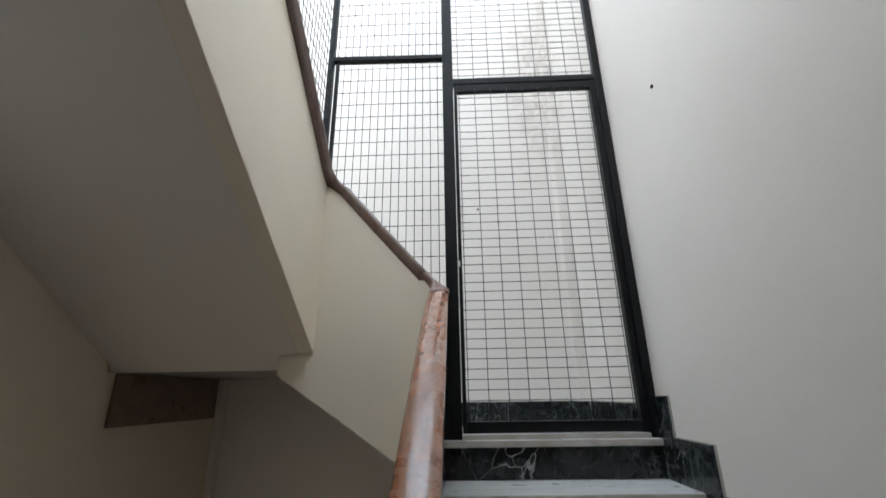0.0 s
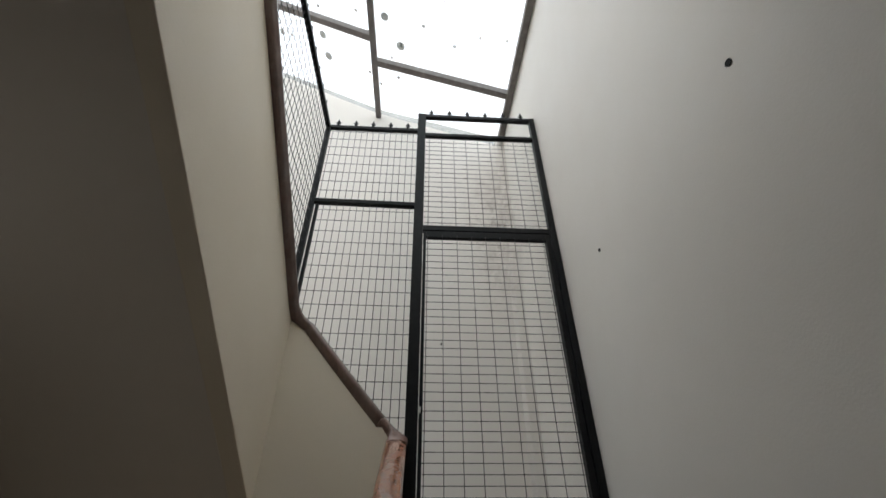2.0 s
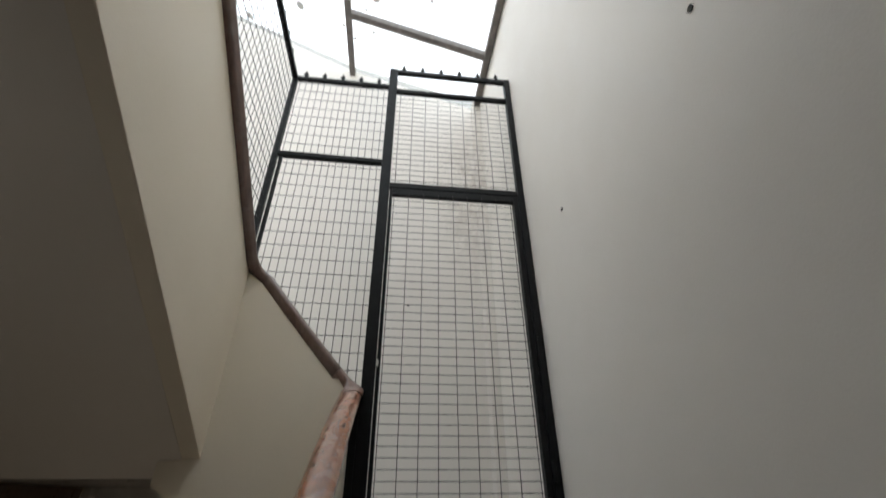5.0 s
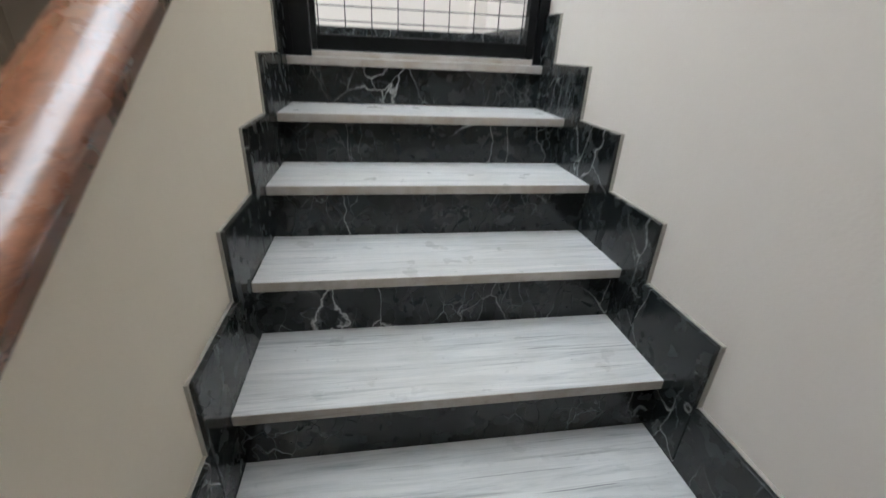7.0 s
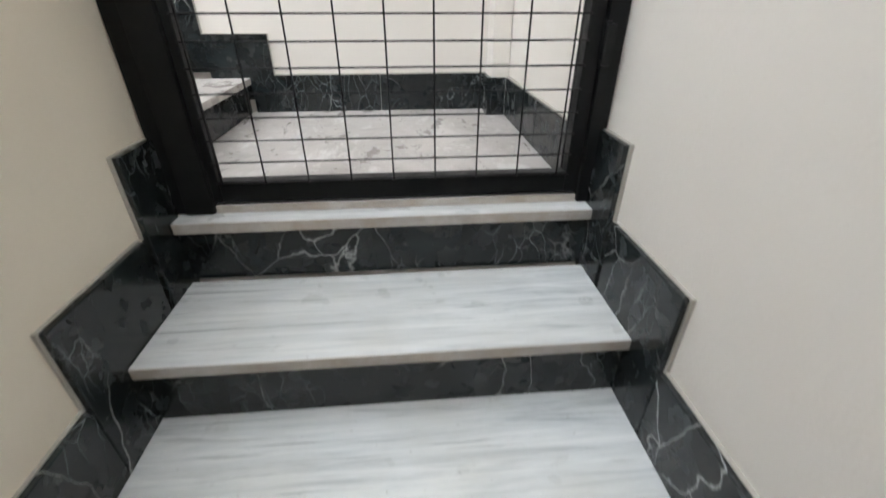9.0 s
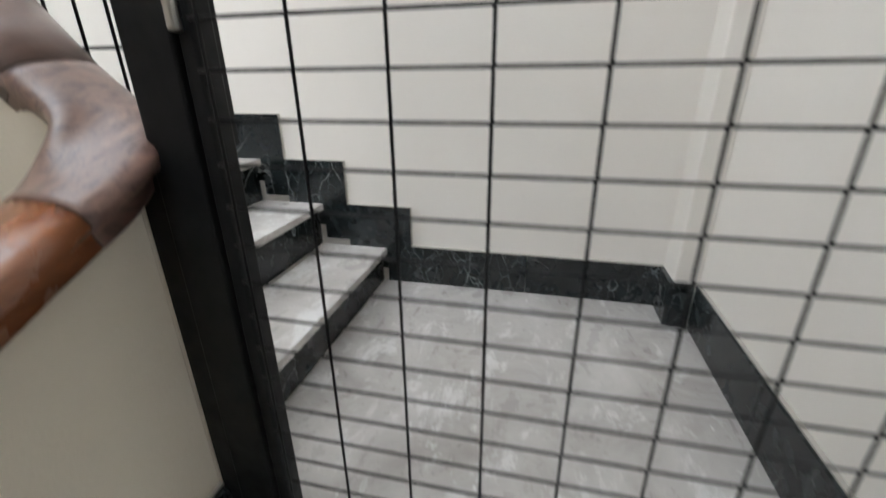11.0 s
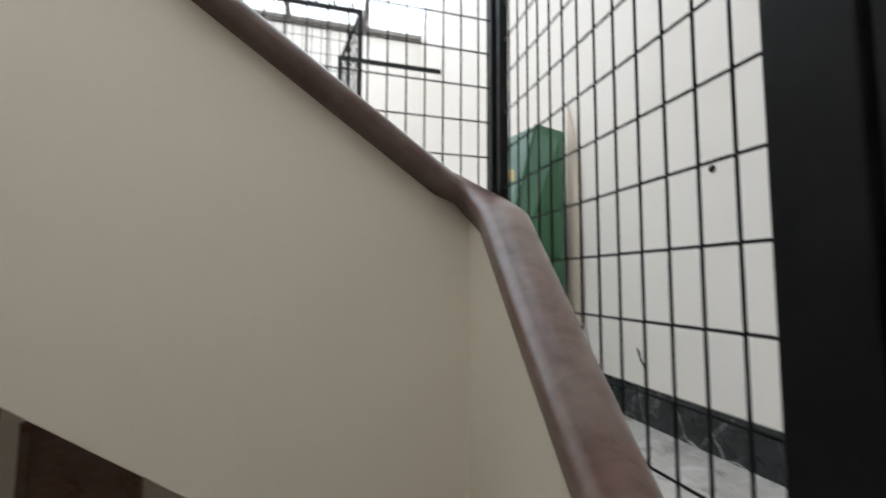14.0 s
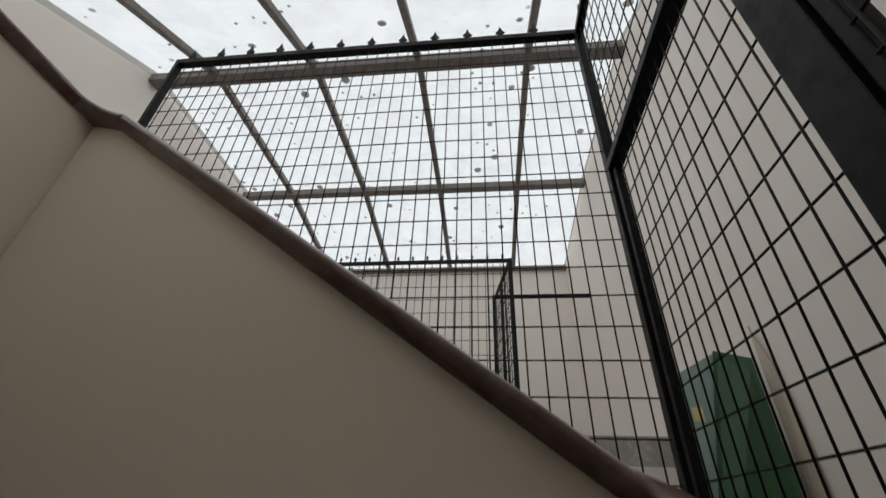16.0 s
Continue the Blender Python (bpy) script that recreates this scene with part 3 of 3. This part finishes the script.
def elbow(path, p, q, bulge):
    """A rail knee: the outer side swells to a rounded corner, the inner side meets in a crease."""
    bm = bmesh.new()
    pts = [Vector(v) for v in path]
    last = len(pts) - 1
    rings = []
    for i, c in enumerate(pts):
        d = (pts[min(i + 1, last)] - pts[max(i - 1, 0)]).normalized()
        side = d.cross(Vector((0, 0, 1))).normalized()
        up = side.cross(d)
        k = i / last
        swell = 1 + bulge * math.sin(math.pi * k) ** 2
        ring = []
        for a, b in zip(p, q):
            u, v = a[0] * (1 - k) + b[0] * k, a[1] * (1 - k) + b[1] * k
            mid = math.sin(math.pi * k) ** 2
            inward = max(0.0, -u) / 0.054
            ring.append(bm.verts.new(c + side * (u * (swell if u > 0 else 1 - 0.42 * mid)) + up * (v + 0.02 * mid * inward)))
        rings.append(ring)
    n = len(p)
    for a, b in zip(rings, rings[1:]):
        for i in range(n):
            bm.faces.new((a[i], a[(i + 1) % n], b[(i + 1) % n], b[i]))
    bm.faces.new(rings[0])
    bm.faces.new(rings[-1][::-1])
    return bm


def joint(at, ahead, prof, grow=1.004):
    """A hair-thin dark glue line round the rail."""
    at, ahead = Vector(at), (Vector(ahead) - Vector(at)).normalized() * 0.0008
    return sweep([at - ahead, at + ahead], [(a * grow + 0.0003, b * grow + 0.0003) for a, b in prof])


part("rail_section", sweep(along((AXC, Y_BOTTOM, rail_a(Y_BOTTOM) - 0.03), (AXC, -0.6, rail_a(-0.6) - 0.034), 6)[:-1] + bend((AXC, -0.6, rail_a(-0.6) - 0.034), (AXC, -0.36, rail_a(-0.36) - 0.04), a1, 8), P1), WOOD, rail, "glossy red-brown rail", smooth=True)
part("rail_bend", elbow(bend(a1, (AXC, BYC, 0.79), b0, 22), P1, P2, 0.32), GREY_WOOD, rail, "worn greyish bend of the rail", smooth=True)
part("rail_joint", joint(a1, (AXC, BYC, 0.80), P1), GLUE, rail, "thin dark glue joint")
run = bend(b0, (-1.40, BYC, 1.115), b1, 12)[:-1] + bend(b1, (CXC + 0.005, BYC, 1.495), c0, 18)[:-1] + along(c0, c1, 10)
part("rail_section", sweep_between(run, P2, P4), WORN_WOOD, rail, "worn dark brown rail", smooth=True)
part("rail_joint", joint(b0, (-1.212, BYC, 0.909), P2), GLUE, rail, "thin dark glue joint")
part("rail_bend", sweep(bend(c1, (CXC, DYC, ZD + 0.02), d0, 14), P4), WORN_WOOD, rail, smooth=True)
part("rail_section", sweep(along(d0, d1, 6), P4), WORN_WOOD, rail, smooth=True)

# ---- gate ----
GY = 0.02
gate = thing("metal_gate", "tall black steel gate with square wire mesh, shut", "gate", (-0.53, GY, 0.02))
GL, GR, GT = -1.06, -0.002, 3.54
for xa, xb in ((GL, GL + 0.07), (GR - 0.046, GR)):
    part("post", box((xa, GY - 0.025, 0.028), (xb, GY + 0.025, GT), 0.003), STEEL, gate)
for z, h in ((GT - 0.02, 0.04), (3.267, 0.035), (2.236, 0.045)):
    part("rail", box((GL + 0.07, GY - 0.02, z - h / 2), (GR - 0.046, GY + 0.02, z + h / 2), 0.003), STEEL, gate)
for xa, xb in ((GL + 0.035, GL + 0.06), (GR - 0.08, GR - 0.04)):
    part("rebate", box((xa, GY + 0.0355, 0.03), (xb, GY + 0.043, 2.21), 0.0), STEEL, gate)
LX0, LX1, LZ0, LZ1 = GL + 0.074, GR - 0.05, 0.056, 2.207
leaf = part("gate_leaf", box((LX0, GY - 0.02, LZ0), (LX0 + 0.021, GY + 0.015, LZ1), 0.003), STEEL, gate, "wire mesh gate leaf with steel frame")
for lo, hi in (((LX1 - 0.035, GY - 0.02, LZ0), (LX1, GY + 0.02, LZ1)), ((LX0 + 0.021, GY - 0.019, LZ0), (LX1 - 0.035, GY + 0.019, LZ0 + 0.056)), ((LX0 + 0.021, GY - 0.019, LZ1 - 0.055), (LX1 - 0.035, GY + 0.019, LZ1))):
    part("leaf_frame", box(lo, hi, 0.003), STEEL, leaf)
part("back_post", box((GL + 0.012, GY + 0.026, 0.80), (-0.998, GY + 0.064, GT - 0.03), 0.002), STEEL, gate)
part("lock_plate", box((LX0 - 0.002, GY - 0.032, 0.932), (LX0 + 0.011, GY - 0.019, 0.968), 0.004), CHROME, leaf, "worn chrome lock cylinder")
part("latch", box((LX1 - 0.002, GY - 0.042, 0.37), (LX1 + 0.022, GY - 0.024, 0.455), 0.004), STEEL, leaf, "small black bolt on the stile")
for z in (0.42, 1.15, 2.02):
    part("hinge", box((LX1 - 0.004, GY - 0.036, z - 0.04), (LX1 + 0.012, GY - 0.02, z + 0.04), 0.004), STEEL, leaf)


def mesh_panel(parent, along_axis, fixed, lo, hi, bottom, top, px, pz, r=0.0026, u0=None, z0=None):
    """Crossed wires in an upright panel; bottom is a function of the place along it, u0 and z0 lie on a wire."""
    u0 = lo if u0 is None else u0
    z0 = top if z0 is None else z0

    def at(u, side, z):
        return (u, fixed + side, z) if along_axis == "x" else (fixed + side, u, z)

    u = u0 - px * math.floor((u0 - lo) / px)
    while u < hi:
        if top - bottom(u) > 0.05:
            wire(parent, at(u, -r * 0.9, bottom(u)), at(u, -r * 0.9, top), r)
        u += px
    low = min(bottom(lo), bottom(hi))
    z = z0 - pz * math.floor((z0 - low) / pz)
    while z < top:
        us = [lo + (hi - lo) * k / 60 for k in range(61)]
        us = [v for v in us if bottom(v) <= z]
        if len(us) > 1:
            wire(parent, at(us[0], r * 0.9, z), at(us[-1], r * 0.9, z), r)
        z += pz


mesh_panel(leaf, "x", GY - 0.022, LX0 + 0.018, LX1 - 0.03, lambda u: LZ0 + 0.05, LZ1 - 0.045, 0.1047, 0.0523, 0.0021, -0.744, 0.945)
mesh_panel(gate, "x", GY + 0.008, GL + 0.045, GR - 0.045, lambda u: 2.25, 3.255, 0.1047, 0.0523, 0.0021, -0.744, 0.945)
spikes(gate, [(GL + 0.12 + 0.165 * k, GY, GT - 0.002) for k in range(6)])
part("post_plate", box((AX1 + 0.002, GY - 0.019, 0.029), (GL, GY + 0.013, 0.79), 0.002), STEEL, gate, "black filler plate beside the post")
part("sill", box((GL + 0.072, GY - 0.018, 0.0275), (GR - 0.048, GY + 0.09, 0.05), 0.003), MARBLE, gate, "white marble sill strip")

# ---- fence on the short flight ----
FY = 0.072
FX = -1.85
FT = 3.40
fence = thing("fence_panel", "black wire mesh fence panel above the short parapet", "fence", (-1.45, FY, 1.3), group="stair fence")
part("post", box((FX - 0.02, FY - 0.02, 1.40), (FX + 0.02, FY + 0.02, FT), 0.003), STEEL, fence)
part("top_rail", box((FX + 0.02, FY - 0.018, FT - 0.035), (GL, FY + 0.018, FT), 0.003), STEEL, fence)
part("mid_rail", bar((FX + 0.02, FY, 2.512), (GL, FY, 2.5), 0.036, 0.05, 0.003, up=(0, 1, 0)), STEEL, fence)
part("frame_bar", box((FX + 0.035, FY - 0.012, 1.45), (FX + 0.058, FY + 0.012, 2.48), 0.002), STEEL, fence)


def bottom_b(x):
    return 0.75 + (AX1 - x) * 1.05


mesh_panel(fence, "x", FY, FX + 0.05, GL, bottom_b, 2.485, 0.0505, 0.1005, 0.0023, -1.148, 1.327)
mesh_panel(fence, "x", FY, FX + 0.02, GL, lambda u: 2.53, FT - 0.03, 0.0505, 0.1005, 0.0023, -1.148, 1.327)
spikes(fence, [(FX + 0.08 + 0.155 * k, FY, FT - 0.002) for k in range(5)])

fence2 = thing("fence_panel", "black wire mesh fence panel above the sloping parapet", "fence", (FX, -1.0, 2.2), group="stair fence")
part("top_rail", box((FX - 0.018, -1.93, FT - 0.035), (FX + 0.018, FY - 0.02, FT), 0.003), STEEL, fence2)
part("post", box((FX - 0.018, -1.95, rail_c(-1.93) - 0.06), (FX + 0.018, -1.93, FT), 0.003), STEEL, fence2)
mesh_panel(fence2, "y", FX, -1.93, FY - 0.02, lambda y: rail_c(y) - 0.06, FT - 0.03, 0.0505, 0.0985, 0.0023, -0.13, 1.327)
spikes(fence2, [(FX, -0.13 - 0.16 * k, FT - 0.002) for k in range(12)], math.pi / 2)

# ---- far fence across the light well ----
QX, QT, QY = -5.47, 4.38, -0.05
parapet("wall_parapet_far", box((QX - 0.12, Y_F, Z3), (QX, QY, 2.55), 0.004))
far = thing("fence_panel", "black wire mesh fence with spikes across the light well", "fence", (QX, -1.0, 2.5), group="far fence")
part("post", box((QX - 0.025, QY - 0.05, 2.5), (QX + 0.025, QY, QT), 0.003), STEEL, far)
part("top_rail", box((QX - 0.02, -2.6, QT - 0.045), (QX + 0.02, QY - 0.05, QT), 0.003), STEEL, far)
mesh_panel(far, "y", QX, -2.6, QY - 0.03, lambda y: 2.55, QT - 0.04, 0.1, 0.18, 0.004)
spikes(far, [(QX, QY - 0.12 - 0.2 * k, QT - 0.002) for k in range(13)], math.pi / 2)
HX, HY, HT = -6.9, -0.27, 4.57
far2 = thing("metal_gate", "black steel mesh gate across the light well", "gate", (-6.2, -0.1, Z3), group="far fence")
part("top_rail", bar((QX - 0.02, QY - 0.03, QT - 0.02), (HX, HY, QT + 0.1), 0.04, 0.04), STEEL, far2)
part("post", box((HX - 0.03, HY - 0.03, Z3), (HX + 0.03, HY + 0.03, HT), 0.003), STEEL, far2)
part("post", box((-6.22, -0.19, Z3), (-6.18, -0.15, QT + 0.02), 0.003), STEEL, far2)
part("rail", box((HX - 0.03, HY + 0.03, HT - 0.05), (HX + 0.03, Y_B, HT), 0.003), STEEL, far2)
for k in range(1, 12):
    p = Vector((QX, QY - 0.03, 2.0)).lerp(Vector((HX, HY, 2.0)), k / 12)
    wire(far2, p, p + Vector((0, 0, QT - 2.02)), 0.005)
for k in range(12):
    wire(far2, (QX, QY - 0.03, 2.1 + 0.19 * k), (HX, HY, 2.1 + 0.19 * k), 0.005)

# ---- glass roof ----
roof_thing = thing("skylight", "pitched glass roof on grey steel bars over the stairwell", "skylight", (-3.72, -1.0, roof(-3.72)), kind="structure")
for x, w, d in ((X_R - 0.04, 0.07, 0.09), (-1.62, 0.07, 0.09), (-3.72, 0.16, 0.14), (-6.1, 0.13, 0.12), (X_FAR + 0.04, 0.07, 0.09)):
    z = roof(x)
    part("beam", box((x - w / 2, Y_F, z - d), (x + w / 2, Y_B, z - 0.012), 0.004), BEAM, roof_thing)
near_bars = [0.46 - 1.12 * k for k in range(5)]
far_bars = [0.17 - 1.31 * k for k in range(4)]
for ys, runs in ((near_bars, ((0.0, -1.62),)), (far_bars, ((-1.62, -3.72), (-3.72, -6.1), (-6.1, X_FAR)))):
    for y in ys:
        for xa, xb in runs:
            part("glazing_bar", bar((xa, y, roof(xa) - 0.035), (xb, y, roof(xb) - 0.035), 0.085, 0.075, 0.003, up=(0, 1, 0)), BEAM, roof_thing)
    edges_y = [Y_F] + ys[::-1] + [Y_B]
    for ya, yb in zip(edges_y, edges_y[1:]):
        for xa, xb in runs:
            bm = prism([(xa, roof(xa)), (xb, roof(xb)), (xb, roof(xb) + 0.006), (xa, roof(xa) + 0.006)], "y", ya + 0.005, yb - 0.005)
            pane = part("pane", bm, GLASS, roof_thing)
            pane.visible_shadow = False

# ---- boards in the corner ----
board = thing("folding_board", "green painted two-leaf board leaning in the landing corner", "board", (-3.25, 1.0, Z2))


def slab(corners, thick):
    """A flat board on four corners, with thickness."""
    bm = bmesh.new()
    pts = [Vector(c) for c in corners]
    nrm = (pts[1] - pts[0]).cross(pts[3] - pts[0]).normalized() * thick
    a = [bm.verts.new(p) for p in pts]
    b = [bm.verts.new(p + nrm) for p in pts]
    bm.faces.new(a)
    bm.faces.new(b[::-1])
    for i in range(4):
        bm.faces.new((a[i], a[(i + 1) % 4], b[(i + 1) % 4], b[i]))
    return bm


part("leaf", slab([(-3.36, 0.52, Z2 + 0.004), (-3.26, 1.13, Z2 + 0.004), (-3.27, 1.14, 2.30), (-3.425, 1.02, 2.40)], 0.016), GREEN, board, "dark green board leaf")
part("leaf", slab([(-3.435, 0.45, Z2 + 0.004), (-3.435, 0.93, Z2 + 0.004), (-3.438, 1.02, 2.39), (-3.438, 0.78, 2.26)], 0.012), TEAL, board, "pale teal board leaf")
part("sticker", slab([(-3.422, 0.80, 1.98), (-3.422, 0.86, 1.98), (-3.422, 0.86, 2.06), (-3.422, 0.80, 2.06)], 0.002), STICKER, board, "yellow paper label")
solid("plywood_offcut", slab([(-3.33, 1.205, Z2 + 0.004), (-3.17, 1.215, Z2 + 0.004), (-3.22, 1.236, 2.15), (-3.33, 1.236, 2.53)], 0.012), CARD, "pointed bare plywood offcut behind the green board", "board")
solid("plastic_offcut", slab([(-3.25, 1.18, Z2 + 0.004), (-3.02, 1.19, Z2 + 0.004), (-3.10, 1.226, 0.74), (-3.22, 1.226, 1.16)], 0.006), PALE, "pointed white plastic offcut leaning on the wall", "board")

# ---- marks on the walls ----
def anchor(p, axis, r=0.011):
    bm = bmesh.new()
    turn = Matrix.Rotation(math.pi / 2, 4, "Y" if axis == "x" else "X")
    bmesh.ops.create_cone(bm, cap_ends=True, segments=12, radius1=r, radius2=r * 0.8, depth=0.008, matrix=Matrix.Translation(p) @ turn)
    solid("wall_plug", bm, HOLE, "small dark plugged hole in the plaster wall", "wall plug", group="wall plugs")


anchor((-0.001, -0.555, 1.684), "x")
anchor((-0.784, 1.247, 1.853), "y")
anchor((-2.23, 1.247, 1.785), "y", 0.018)
anchor((-0.001, -1.705, 1.642), "x", 0.014)
solid("wall_scuff", prism([(-2.735, 0.935), (-2.72, 0.93), (-2.705, 0.88), (-2.668, 0.835), (-2.676, 0.832), (-2.712, 0.872)], "y", 1.246, 1.252), HOLE, "dark gouge in the plaster wall above the skirting", "scuff mark")

# ---- windows, shutter and shade panel low in the stair wall ----
BROWN = varnished_wood("dark_brown_frame_wood", (0.13, 0.062, 0.036), (0.085, 0.038, 0.022), 0.3)
FROST = board_paint("pale_frosted_glass", (0.42, 0.52, 0.55))
win = thing("window_1", "small brown wooden window with pale frosted louvres", "window", (X_SIDE, -1.78, 0.25), kind="structure")
for lo, hi in (((0, -1.96, 0.25), (0.04, -1.92, 1.05)), ((0, -1.65, 0.25), (0.04, -1.61, 1.05)), ((0, -1.92, 0.25), (0.04, -1.65, 0.30)), ((0, -1.92, 1.0), (0.04, -1.65, 1.05))):
    part("window_frame", box((X_SIDE + lo[0], lo[1], lo[2]), (X_SIDE + hi[0], hi[1], hi[2]), 0.004), BROWN, win)
for k in range(6):
    z = 0.302 + 0.116 * k
    part("louvre", box((X_SIDE + 0.008, -1.918, z), (X_SIDE + 0.016, -1.652, z + 0.104)), FROST, win)
# unseen window, added to go with the low fill lamp
for z in (-1.95,):
    low = thing("unseen_window", "unseen brown wooden window added on the storey below", "window", (X_SIDE, -0.7, z), kind="structure")
    for lo, hi in (((-1.0, z), (-0.95, z + 0.8)), ((-0.45, z), (-0.40, z + 0.8)), ((-0.95, z), (-0.45, z + 0.05)), ((-0.95, z + 0.75), (-0.45, z + 0.8))):
        part("window_frame", box((X_SIDE, lo[0], lo[1]), (X_SIDE + 0.04, hi[0], hi[1]), 0.004), BROWN, low)
    part("pane", box((X_SIDE + 0.008, -0.948, z + 0.052), (X_SIDE + 0.016, -0.452, z + 0.748)), FROST, low)
shutter = thing("brown_wall_panel", "dark brown wooden shutter closed in the stair wall", "shutter", (X_SIDE, -1.3, -0.2), group="shutters")
part("panel", box((X_SIDE, -1.52, -0.2), (X_SIDE + 0.03, -1.10, 0.72), 0.004), BROWN, shutter)
for y in (-1.52, -1.14):
    part("stile", box((X_SIDE + 0.03, y, -0.2), (X_SIDE + 0.045, y + 0.04, 0.72), 0.003), BROWN, shutter)
# brown sheet in place of the soft reddish shade below the turning landing
shade_panel = thing("brown_wall_panel", "thin brown panel standing for the reddish shade under the landing", "shutter", (X_SIDE, 0.6, 0.1), group="shutters")
part("panel", box((X_SIDE, 0.08, 0.10), (X_SIDE + 0.02, 1.13, 0.384), 0.003), BROWN, shade_panel)
solid("trim", box((X_SIDE, 1.17, Z_LOW), (X_SIDE + 0.05, Y_B, 0.384), 0.004), WALL, "boxed pipe casing in the wall corner", "trim", "structure")
